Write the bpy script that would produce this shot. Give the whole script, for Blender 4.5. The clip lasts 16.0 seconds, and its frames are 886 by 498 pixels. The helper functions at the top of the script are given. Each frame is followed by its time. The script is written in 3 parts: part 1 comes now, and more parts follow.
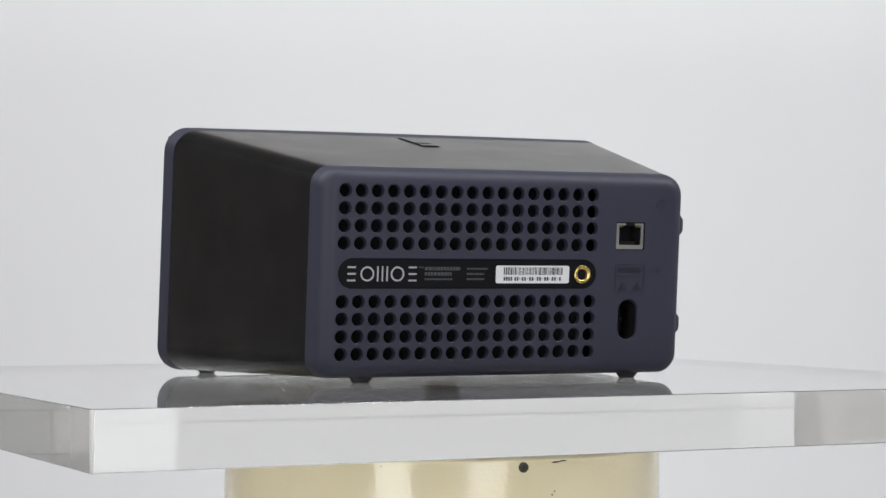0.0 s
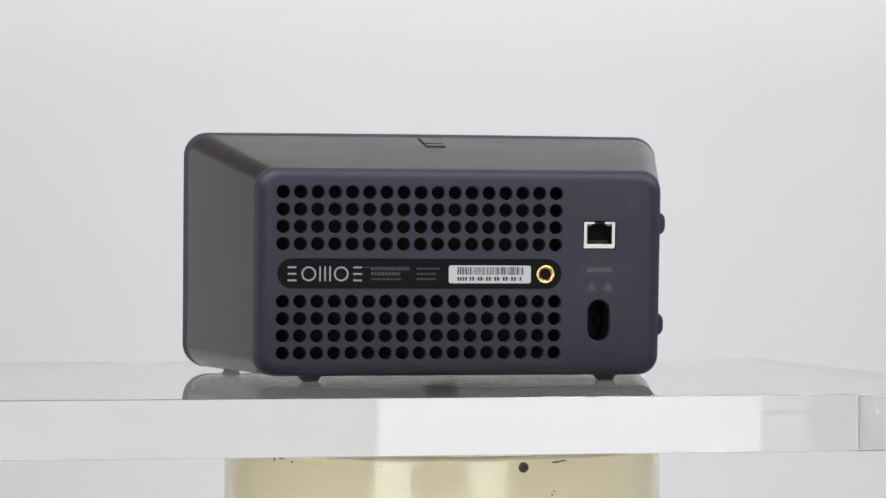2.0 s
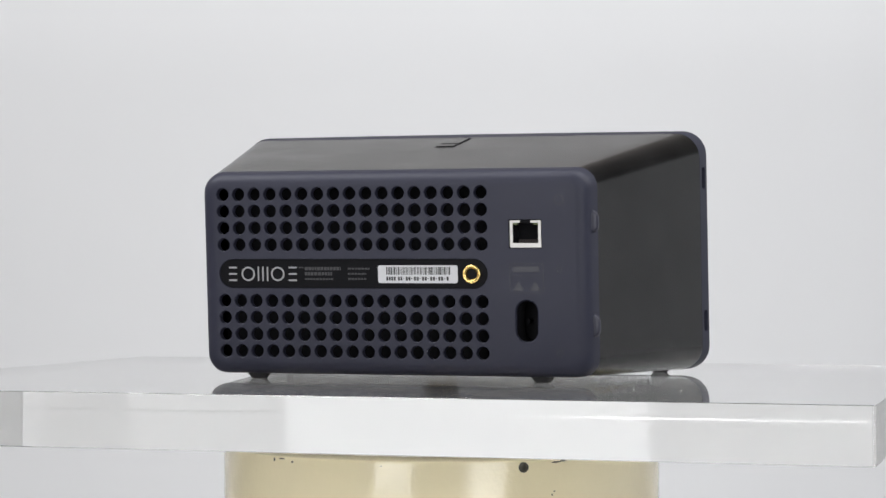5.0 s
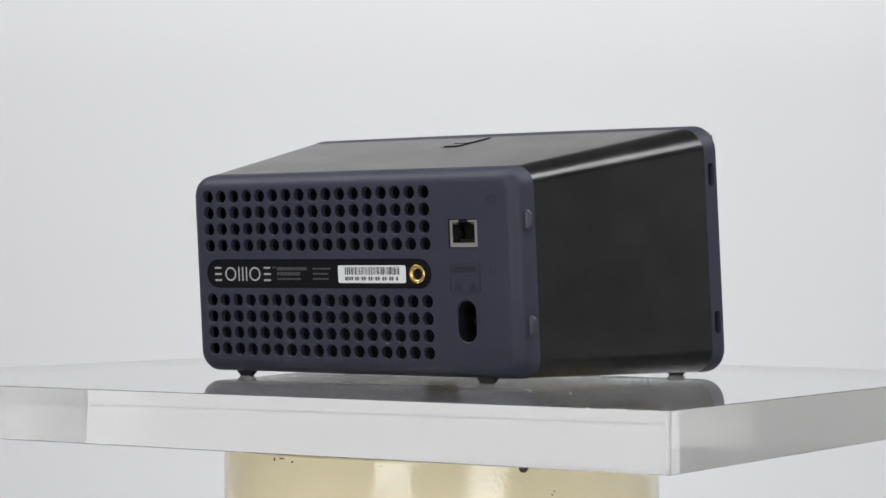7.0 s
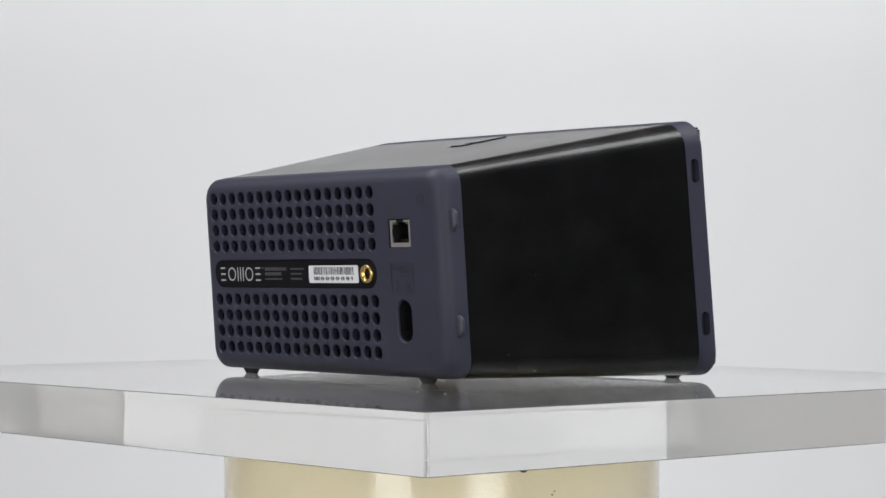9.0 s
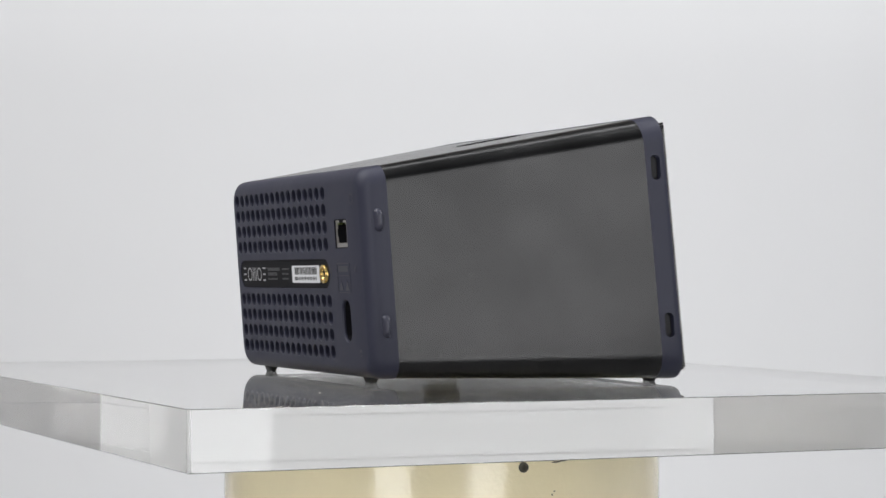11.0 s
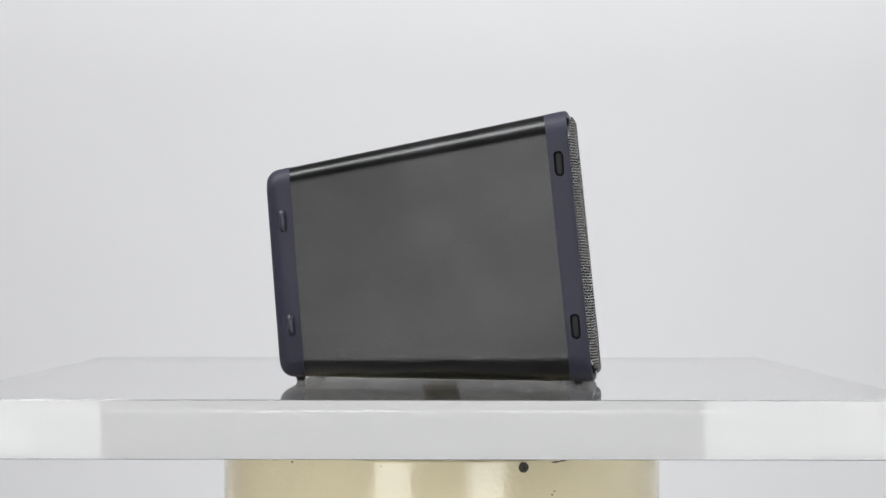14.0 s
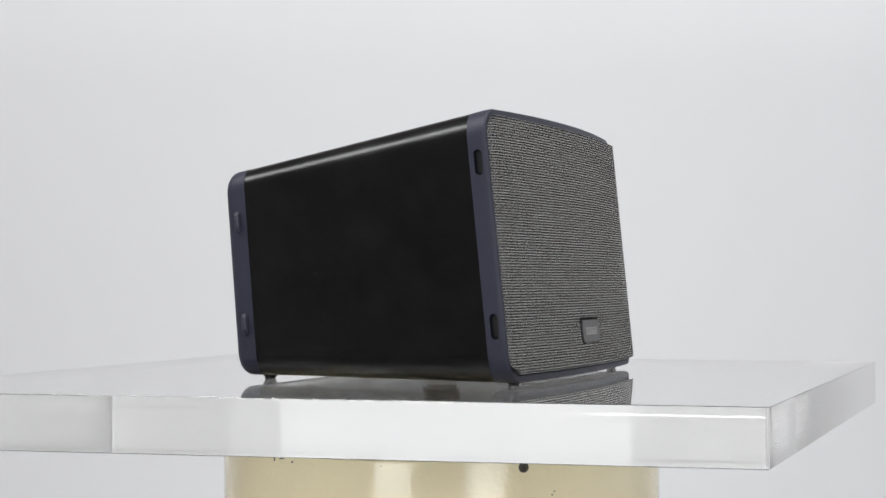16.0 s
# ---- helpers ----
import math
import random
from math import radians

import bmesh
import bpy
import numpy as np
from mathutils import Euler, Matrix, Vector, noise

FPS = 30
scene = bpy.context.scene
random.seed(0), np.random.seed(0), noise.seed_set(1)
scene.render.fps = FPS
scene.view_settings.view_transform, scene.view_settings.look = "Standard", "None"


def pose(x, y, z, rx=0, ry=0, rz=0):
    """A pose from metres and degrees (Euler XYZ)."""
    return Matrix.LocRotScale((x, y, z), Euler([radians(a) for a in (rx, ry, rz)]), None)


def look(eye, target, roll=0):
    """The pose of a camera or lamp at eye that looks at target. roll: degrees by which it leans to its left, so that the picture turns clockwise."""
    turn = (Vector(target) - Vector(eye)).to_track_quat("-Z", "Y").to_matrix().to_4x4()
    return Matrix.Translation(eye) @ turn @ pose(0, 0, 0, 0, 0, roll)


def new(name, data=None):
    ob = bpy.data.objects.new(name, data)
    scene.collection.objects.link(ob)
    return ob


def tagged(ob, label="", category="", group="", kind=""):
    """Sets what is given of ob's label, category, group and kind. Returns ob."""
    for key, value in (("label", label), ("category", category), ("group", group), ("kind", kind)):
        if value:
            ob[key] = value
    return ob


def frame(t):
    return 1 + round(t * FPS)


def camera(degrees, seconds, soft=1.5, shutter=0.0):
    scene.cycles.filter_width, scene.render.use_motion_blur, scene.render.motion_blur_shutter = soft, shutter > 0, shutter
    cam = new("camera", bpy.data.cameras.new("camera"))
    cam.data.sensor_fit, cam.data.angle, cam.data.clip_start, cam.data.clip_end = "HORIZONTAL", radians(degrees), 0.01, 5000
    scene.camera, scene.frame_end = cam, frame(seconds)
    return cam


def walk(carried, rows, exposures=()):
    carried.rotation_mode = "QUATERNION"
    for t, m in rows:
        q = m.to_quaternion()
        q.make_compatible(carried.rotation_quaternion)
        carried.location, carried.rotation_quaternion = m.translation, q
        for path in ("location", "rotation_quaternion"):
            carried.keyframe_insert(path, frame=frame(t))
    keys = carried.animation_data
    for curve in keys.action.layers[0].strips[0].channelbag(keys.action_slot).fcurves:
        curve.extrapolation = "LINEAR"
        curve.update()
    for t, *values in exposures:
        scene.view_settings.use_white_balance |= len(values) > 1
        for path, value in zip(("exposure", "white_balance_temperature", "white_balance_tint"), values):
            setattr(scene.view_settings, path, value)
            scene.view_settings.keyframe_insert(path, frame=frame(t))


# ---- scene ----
from mathutils import geometry

# ---- the camera, which stands still ----
cam = camera(22.83, 16.0)
EYE = Vector((0.0, -1.1853, 0.0506))
AIM = EYE + Vector((0.0001, 1.0, math.tan(radians(0.775))))
walk(cam, [(0.0, look(EYE, AIM, 0.098)), (16.0, look(EYE, AIM, 0.098))])

# turn of the display plate in degrees, second by second
TURN = [(0.0, 29.23), (0.5, 25.06), (1.0, 20.90), (1.5, 16.73), (2.0, 12.56), (2.5, 8.38), (3.0, 4.19), (3.5, 0.0),
        (4.0, -4.20), (6.5, -25.23), (7.0, -29.42), (7.5, -33.59), (8.0, -37.74), (8.5, -41.87), (9.0, -46.0),
        (11.5, -66.57), (12.0, -70.66), (12.5, -74.73), (13.0, -78.78), (13.5, -82.81), (14.0, -86.83),
        (14.5, -90.84), (15.0, -94.86), (15.5, -98.87), (16.0, -102.89)]

# ---- world, lamps, exposure ----
world = bpy.data.worlds.new("world")
world.use_nodes = True
world.node_tree.nodes["Background"].inputs["Color"].default_value = (0.9, 0.95, 1.0, 1)
world.node_tree.nodes["Background"].inputs["Strength"].default_value = 0.15
scene.world = world


def softbox(name, eye, target, wide, high, watts, colour=(1, 1, 1)):
    data = bpy.data.lights.new(name, "AREA")
    data.shape, data.size, data.size_y = "RECTANGLE", wide, high
    data.energy, data.color = watts, colour
    lamp = new(name, data)
    lamp.matrix_world = look(eye, target)
    return lamp


for side, word, watts in ((-1, "left", 32.0), (1, "right", 25.0)):
    softbox("softbox_top_" + word, (side * 1.25, -0.3, 2.1), (side * 1.25, -0.3, 0.0), 1.5, 0.6, watts, (0.975, 0.985, 1.0))
softbox("softbox_left", (-1.02, -2.19, 0.25), (0, 0, 0.05), 0.76, 2.0, 19.5, (0.985, 0.985, 1.0))
softbox("softbox_right", (0.965, -2.31, 0.25), (0, 0, 0.05), 0.82, 2.0, 20.5, (0.985, 0.985, 1.0))
softbox("rim_box_left", (-1.8, -0.1, 1.5), (0, 0, 0.05), 0.5, 0.6, 10.0, (0.985, 0.985, 1.0))
softbox("rim_box_right", (1.85, 0.0, 1.35), (0, 0, 0.05), 0.5, 0.6, 13.0, (0.985, 0.985, 1.0))
softbox("strip_top", (0.0, 0.3, 2.1), (0.0, 0.3, 0.0), 1.0, 0.3, 5.5, (0.985, 0.985, 1.0))
scene.view_settings.exposure = -0.05


# ---- materials ----
def material(name, colour, rough=0.5, metal=0.0, grain=0.0, grain_scale=900.0, bump=0.0, bump_scale=2500.0,
             rough_var=0.0, coat=0.0, ior=1.46, detail=5):
    m = bpy.data.materials.new(name)
    m.use_nodes = True
    nt = m.node_tree
    b = nt.nodes["Principled BSDF"]
    b.inputs["Base Color"].default_value = (*colour, 1)
    b.inputs["Roughness"].default_value = rough
    b.inputs["Metallic"].default_value = metal
    b.inputs["IOR"].default_value = ior
    b.inputs["Coat Weight"].default_value = coat
    b.inputs["Coat Roughness"].default_value = 0.05
    co = nt.nodes.new("ShaderNodeTexCoord")
    if grain or rough_var:
        n1 = nt.nodes.new("ShaderNodeTexNoise")
        n1.inputs["Scale"].default_value = grain_scale
        n1.inputs["Detail"].default_value = detail
        n2 = nt.nodes.new("ShaderNodeTexNoise")
        n2.inputs["Scale"].default_value = grain_scale / 25
        n2.inputs["Detail"].default_value = 4
        nt.links.new(co.outputs["Object"], n1.inputs["Vector"])
        nt.links.new(co.outputs["Object"], n2.inputs["Vector"])
        add = nt.nodes.new("ShaderNodeMath")
        add.operation = "ADD"
        nt.links.new(n1.outputs["Fac"], add.inputs[0])
        nt.links.new(n2.outputs["Fac"], add.inputs[1])
        if grain:
            r = nt.nodes.new("ShaderNodeMapRange")
            r.inputs["From Min"].default_value, r.inputs["From Max"].default_value = 0.6, 1.4
            mix = nt.nodes.new("ShaderNodeMix")
            mix.data_type = "RGBA"
            mix.inputs[6].default_value = (*[c * (1 - grain) for c in colour], 1)
            mix.inputs[7].default_value = (*[min(1, c * (1 + grain)) for c in colour], 1)
            nt.links.new(add.outputs[0], r.inputs["Value"])
            nt.links.new(r.outputs["Result"], mix.inputs[0])
            nt.links.new(mix.outputs[2], b.inputs["Base Color"])
        if rough_var:
            r = nt.nodes.new("ShaderNodeMapRange")
            r.inputs["From Min"].default_value, r.inputs["From Max"].default_value = 0.6, 1.4
            r.inputs["To Min"].default_value, r.inputs["To Max"].default_value = rough - rough_var, rough + rough_var
            nt.links.new(add.outputs[0], r.inputs["Value"])
            nt.links.new(r.outputs["Result"], b.inputs["Roughness"])
    if bump:
        n3 = nt.nodes.new("ShaderNodeTexNoise")
        n3.inputs["Scale"].default_value = bump_scale
        n3.inputs["Detail"].default_value = 3
        bp = nt.nodes.new("ShaderNodeBump")
        bp.inputs["Strength"].default_value = bump
        bp.inputs["Distance"].default_value = 0.0002
        nt.links.new(co.outputs["Object"], n3.inputs["Vector"])
        nt.links.new(n3.outputs["Fac"], bp.inputs["Height"])
        nt.links.new(bp.outputs["Normal"], b.inputs["Normal"])
    return m


def acrylic(name, clear, rough, dust):
    m = bpy.data.materials.new(name)
    m.use_nodes = True
    b = m.node_tree.nodes["Principled BSDF"]
    b.inputs["Base Color"].default_value = (0.995, 0.995, 0.983, 1)
    b.inputs["Roughness"].default_value = rough
    b.inputs["IOR"].default_value = 1.49
    b.inputs["Transmission Weight"].default_value = clear
    # sheen weight, added to pale the plate's dark reflections at grazing view
    b.inputs["Sheen Weight"].default_value = dust
    b.inputs["Sheen Roughness"].default_value = 0.5
    return m


def smudge(m, scale, low, high):
    """Hazy finger smudges: the gloss is uneven in soft patches."""
    nt = m.node_tree
    co = nt.nodes.new("ShaderNodeTexCoord")
    n = nt.nodes.new("ShaderNodeTexNoise")
    n.inputs["Scale"].default_value = scale
    n.inputs["Detail"].default_value = 5
    n.inputs["Roughness"].default_value = 0.6
    n.inputs["Distortion"].default_value = 0.15
    r = nt.nodes.new("ShaderNodeMapRange")
    r.inputs["From Min"].default_value, r.inputs["From Max"].default_value = 0.34, 0.68
    r.inputs["To Min"].default_value, r.inputs["To Max"].default_value = low, high
    nt.links.new(co.outputs["Object"], n.inputs["Vector"])
    nt.links.new(n.outputs["Fac"], r.inputs["Value"])
    nt.links.new(r.outputs["Result"], nt.nodes["Principled BSDF"].inputs["Specular IOR Level"])


SLATE = material("slate_plastic", (0.0285, 0.0302, 0.0525), 0.52, grain=0.06, bump=0.1, rough_var=0.05, grain_scale=1500)
BLACK = material("black_satin_plastic", (0.0040, 0.0042, 0.0046), 0.24, grain=0.4, grain_scale=48, rough_var=0.03, ior=1.45, detail=1.5)
smudge(BLACK, 24.0, 0.38, 0.56)
DARK = material("dark_plaque", (0.0060, 0.0060, 0.0080), 0.55, grain=0.05, bump=0.1, ior=1.22)
# black inside colour, also standing in for shade in holes and gaps
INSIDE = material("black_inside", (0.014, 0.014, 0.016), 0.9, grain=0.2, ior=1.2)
PRINT = material("light_grey_print", (0.42, 0.42, 0.43), 0.6)
SOFTPRINT = material("grey_badge_print", (0.45, 0.45, 0.44), 0.6)
DUST = material("grey_dust", (0.48, 0.47, 0.46), 0.9, grain=0.2)
FAINT = material("faint_grey_print", (0.065, 0.065, 0.07), 0.6)
PAPER = material("white_paper_label", (0.74, 0.75, 0.77), 0.6, grain=0.03)
INK = material("black_ink", (0.03, 0.03, 0.03), 0.7)
BRASS = material("polished_brass", (0.83, 0.60, 0.22), 0.22, 1.0, grain=0.08)
STEEL = material("nickel_plated_steel", (0.48, 0.47, 0.45), 0.38, 0.8, grain=0.05)
RUBBER = material("black_rubber", (0.014, 0.014, 0.016), 0.55, grain=0.1, bump=0.2)
PADDED = material("slate_rubber", (0.042, 0.043, 0.064), 0.34, grain=0.06)
MESH = material("grey_painted_grille", (0.66, 0.66, 0.64), 0.42, 0.1, grain=0.05)
LED = material("green_led_lens", (0.10, 0.13, 0.04), 0.3)
CONTACT = material("brown_contact_strip", (0.022, 0.014, 0.012), 0.5, grain=0.2)
ACRYLIC = acrylic("clear_acrylic", 1.0, 0.0, 0.03)
ACRYLIC_EDGE = acrylic("polished_acrylic_edge", 0.70, 0.03, 0.0)
ACRYLIC_ARRIS = acrylic("bevelled_acrylic_arris", 0.88, 0.12, 0.0)
MOULDED = material("moulded_slate", (0.0205, 0.0215, 0.035), 0.35, ior=1.5)
CREAM = material("cream_enamel", (0.95, 0.845, 0.56), 0.10, grain=0.05, grain_scale=40, bump=0.9, bump_scale=420, rough_var=0.03, coat=0.6, ior=1.7)
CHIP = material("chipped_dark_metal", (0.06, 0.055, 0.04), 0.6, grain=0.3, grain_scale=400)
BACKPAPER = material("white_backdrop_paper", (0.80, 0.805, 0.815), 0.85, grain=0.012, grain_scale=6)
WALLPAINT = material("white_studio_paint", (0.60, 0.595, 0.59), 0.8, grain=0.03, grain_scale=8)
TAUPE = material("taupe_studio_paint", (0.43, 0.395, 0.37), 0.8, grain=0.05, grain_scale=8)
DIMPAINT = material("dark_grey_studio_paint", (0.13, 0.13, 0.135), 0.8, grain=0.05, grain_scale=8)
FLOORPAINT = material("grey_studio_floor", (0.22, 0.22, 0.22), 0.7, grain=0.08, grain_scale=8)


# ---- mesh helpers; shapes are written in millimetres ----
def part(name, bm, mat, parent=None, label="", smooth=False, angle=35):
    me = bpy.data.meshes.new(name)
    bmesh.ops.scale(bm, vec=(0.001, 0.001, 0.001), verts=bm.verts)
    bmesh.ops.recalc_face_normals(bm, faces=bm.faces)
    if smooth:
        for f in bm.faces:
            f.smooth = True
        for e in bm.edges:
            if len(e.link_faces) == 2 and e.calc_face_angle(0) > radians(angle):
                e.smooth = False
    bm.to_mesh(me)
    bm.free()
    me.materials.append(mat)
    ob = new(name, me)
    if parent:
        ob.parent = parent
    if label:
        tagged(ob, label)
    return ob


def box(bm, x0, x1, y0, y1, z0, z1):
    m = Matrix.Translation(((x0 + x1) / 2, (y0 + y1) / 2, (z0 + z1) / 2)) @ Matrix.Diagonal((x1 - x0, y1 - y0, z1 - z0, 1))
    bmesh.ops.create_cube(bm, size=1, matrix=m)


def rounded(x0, x1, z0, z1, r, n=6):
    """A rounded rectangle as a closed loop of (x, z), counter-clockwise."""
    pts = []
    for cx, cz, a0 in ((x1 - r, z1 - r, 0), (x0 + r, z1 - r, 90), (x0 + r, z0 + r, 180), (x1 - r, z0 + r, 270)):
        for k in range(n + 1):
            a = radians(a0 + 90 * k / n)
            pts.append((cx + r * math.cos(a), cz + r * math.sin(a)))
    return pts


def circle(cx, cz, r, n=16):
    return [(cx + r * math.cos(2 * math.pi * k / n), cz + r * math.sin(2 * math.pi * k / n)) for k in range(n)]


def loft(bm, loops, close_first=False, close_last=False):
    """Skins equal-length closed loops of 3D points. Returns the vertex loops."""
    rows = [[bm.verts.new(p) for p in lp] for lp in loops]
    n = len(rows[0])
    for a, b in zip(rows, rows[1:]):
        for i in range(n):
            bm.faces.new((a[i], a[(i + 1) % n], b[(i + 1) % n], b[i]))
    if close_first:
        bm.faces.new(rows[0])
    if close_last:
        bm.faces.new(rows[-1])
    return rows


# the speaker's leaning back and front planes, and its taper between them
def back_y(z):
    return -78.4 - 0.0785 * z


def front_y(z):
    return 74.7 - 0.103 * z


def half_width(s):
    return 101.4 + 34.0 * s


def top_z(s):
    return 103.7 + 28.6 * s


def floor_z(s):
    return 1.65 - 1.0 * s


BOW = 7.5


def ring(s, inset=0.0, radius=10.0, bow=0.0, push=0.0, n=8, inset_z=None, cuts=18):
    """The speaker's outline at depth s (0 back, 1 front)."""
    iz = inset if inset_z is None else inset_z
    w, zt = half_width(s) - inset, top_z(s) - iz
    flat = rounded(-w, w, floor_z(s) + iz, zt, max(radius - inset, 0.6), n)
    out = []
    for k, (x, z) in enumerate(flat):
        x2, z2 = flat[(k + 1) % len(flat)]
        steps = cuts if k in (n, 3 * n + 2) else 1
        for q in range(steps):
            px, pz = x + (x2 - x) * q / steps, z + (z2 - z) * q / steps
            y = (1 - s) * back_y(pz) + s * front_y(pz) + push + bow * (1 - (px / 135.0) ** 2)
            rise = 0.13 * bow * (1 - (px / 135.0) ** 2) * max(0.0, pz - 60.0) / 72.0
            out.append((px, y, pz + rise))
    return out


def on_back(loop, out):
    return [(x, back_y(z) - out, z) for x, z in loop]


def back_prism(bm, loop, low, high):
    """A plate on the speaker's back, from low to high millimetres above its face."""
    loft(bm, [on_back(loop, low), on_back(loop, high)], True, True)


def back_bar(bm, x0, x1, z0, z1, high=0.12, low=-0.3):
    back_prism(bm, [(x1, z1), (x0, z1), (x0, z0), (x1, z0)], low, high)


def bow_y(x, z):
    return front_y(z) + BOW * (1 - (x / 135.0) ** 2)


# ---- the setting ----
def slab(name, size, mat, label):
    bm = bmesh.new()
    box(bm, *[v * 1000 for v in size])
    return tagged(part(name, bm, mat), label, kind="structure")


FZ = -0.92
slab("floor", (-3.0, 3.0, -3.2, 2.2, FZ - 0.05, FZ), FLOORPAINT, "plain grey studio floor")
slab("ceiling", (-3.0, 3.0, -3.2, 2.2, 2.4, 2.45), WALLPAINT, "plain white studio ceiling")
slab("wall_south", (-3.0, 3.0, -3.3, -3.2, FZ, 2.4), DIMPAINT, "plain dark grey studio wall")
slab("wall_west", (-3.1, -3.0, -3.2, 2.2, FZ, 2.4), TAUPE, "plain taupe studio wall")
slab("wall_east", (3.0, 3.1, -3.2, 2.2, FZ, 2.4), DIMPAINT, "plain dark grey studio wall")
slab("wall_north", (-3.0, 3.0, 2.2, 2.3, FZ, 2.4), TAUPE, "plain taupe studio wall")


def make_backdrop():
    """A cove of white paper behind the pedestal and out over the floor, plus an unseen side reflector."""
    bm = bmesh.new()
    prof = [(0.7, FZ + 0.006), (0.9, FZ + 0.006)]
    prof += [(0.9 + 0.6 * math.sin(radians(a)), FZ + 0.606 - 0.6 * math.cos(radians(a))) for a in range(6, 91, 6)]
    prof += [(1.5, 0.3), (1.5, 0.66)]
    rows = [[bm.verts.new((x * 1000, y * 1000, z * 1000)) for y, z in prof] for x in (-2.2, 2.4)]
    for i in range(len(prof) - 1):
        bm.faces.new((rows[0][i], rows[0][i + 1], rows[1][i + 1], rows[1][i]))
    # unseen white sheet at the right, added to brighten the sleeve's reflections
    bend = [(2.4 + 0.4 * math.sin(radians(a)), 1.1 + 0.4 * math.cos(radians(a))) for a in range(0, 91, 10)] + [(2.8, -1.0)]
    side_reflector = [[bm.verts.new((x * 1000, y * 1000, z * 1000)) for x, y in bend] for z in (FZ + 0.006, 0.66)]
    for i in range(len(bend) - 1):
        bm.faces.new((side_reflector[0][i], side_reflector[0][i + 1], side_reflector[1][i + 1], side_reflector[1][i]))
    ob = part("backdrop", bm, BACKPAPER, smooth=True)
    mod = ob.modifiers.new("thickness", "SOLIDIFY")
    mod.thickness = 0.002
    return tagged(ob, "seamless white paper backdrop hanging behind the pedestal, with an added unseen side reflector", kind="structure")


make_backdrop()


# ---- the pedestal ----
def make_pedestal():
    ob = tagged(new("display_pedestal"), "round cream enamelled metal pedestal with small chips", "pedestal")
    ob.location = (-0.0004, 0, FZ)
    top = (-0.0380 - FZ) * 1000
    R = 117.0
    bm = bmesh.new()
    prof = [(R - 6, 0), (R, 0), (R, top - 2.0), (R - 0.6, top - 0.6), (R - 2.0, top), (R - 30, top)]
    n = 96
    loops = [[(r * math.cos(2 * math.pi * k / n), r * math.sin(2 * math.pi * k / n), z) for k in range(n)] for r, z in prof]
    loft(bm, loops, True, True)
    part("drum", bm, CREAM, ob, smooth=True)

    # the spindle that carries the plate
    bm = bmesh.new()
    prof = [(10, top - 1), (10, top + 6.0), (8, top + 7.0), (8, top + 11.1), (5, top + 11.1)]
    loft(bm, [[(r * math.cos(2 * math.pi * k / 32), r * math.sin(2 * math.pi * k / 32), z) for k in range(32)] for r, z in prof], True, True)
    part("spindle", bm, CREAM, ob, "short cream spindle under the plate", smooth=True)

    def on_drum(x, z, out=0.0):
        a = math.asin(x / R)
        return ((R + out) * math.sin(a), -(R + out) * math.cos(a), z), a

    # a dark round-headed screw
    (x, y, z), a = on_drum(40.1, (-0.0417 - FZ) * 1000)
    bm = bmesh.new()
    prof = [(2.6, -0.5), (2.6, 0.3), (2.2, 0.9), (1.2, 1.3), (1.1, 0.6)]
    loops = [[(r * math.cos(2 * math.pi * k / 16), -h, r * math.sin(2 * math.pi * k / 16)) for k in range(16)] for r, h in prof]
    loft(bm, loops, True, True)
    bmesh.ops.transform(bm, matrix=Matrix.Translation((x, y, z)) @ Matrix.Rotation(a, 4, "Z"), verts=bm.verts)
    part("screw", bm, CHIP, ob, "dark round screw head", smooth=True)
    # chips in the enamel
    rnd = random.Random(4)
    for cx, cz, w, h in ((-84, -40.2, 1.0, 2.0), (-74.5, -40.7, 1.2, 1.2), (-80, -39.6, 3.0, 0.7), (56.5, -39.6, 5.0, 1.0), (60, -39.2, 4.0, 0.8),
                         (55.6, -54.0, 1.3, 0.6), (54.4, -55.6, 0.6, 1.3), (-29.5, -41.0, 0.6, 0.6)):
        bm = bmesh.new()
        loop = []
        for k in range(9):
            q = 2 * math.pi * k / 9
            f = rnd.uniform(0.65, 1.1)
            p, _ = on_drum(cx + f * w / 2 * math.cos(q), cz - FZ * 1000 + f * h / 2 * math.sin(q), 0.12)
            loop.append(p)
        inner = [(p[0] * 0.998, p[1] * 0.998, p[2]) for p in loop]
        loft(bm, [inner, loop], False, True)
        part("chip", bm, CHIP, ob, "dark chip in the enamel")
    return ob


make_pedestal()


# ---- the clear turning plate ----
def make_plate():
    bm = bmesh.new()
    def outline(inset, z):
        return [(x, y, z) for x, y in rounded(-256.5 + inset, 256.5 - inset, -216 + inset, 216 - inset, 1.6 - inset, 5)]
    loft(bm, [outline(0.3, -25.6), outline(0.0, -25.3), outline(0.0, -0.3), outline(0.3, 0.0)], True, True)
    bm.normal_update()
    for f in bm.faces:
        up = abs(f.normal.z)
        corner = abs(abs(f.normal.x) - abs(f.normal.y)) < 0.9
        f.material_index = 0 if up > 0.9 else 2 if up > 0.3 or corner else 1
    ob = part("display_plate", bm, ACRYLIC, smooth=True, angle=20)
    ob.data.materials.append(ACRYLIC_EDGE)
    ob.data.materials.append(ACRYLIC_ARRIS)
    return tagged(ob, "thick clear acrylic rectangular plate turning on the pedestal", "display plate")


plate = make_plate()
PLATE_AT, PLATE_YAW = (-0.0092, -0.0073), -2.97
PLATE_TOP = -0.0012


# ---- the speaker ----
def in_loop(x, z, loop):
    hit = False
    for (x0, z0), (x1, z1) in zip(loop, loop[1:] + loop[:1]):
        if (z0 > z) != (z1 > z) and x < x0 + (x1 - x0) * (z - z0) / (z1 - z0):
            hit = not hit
    return hit


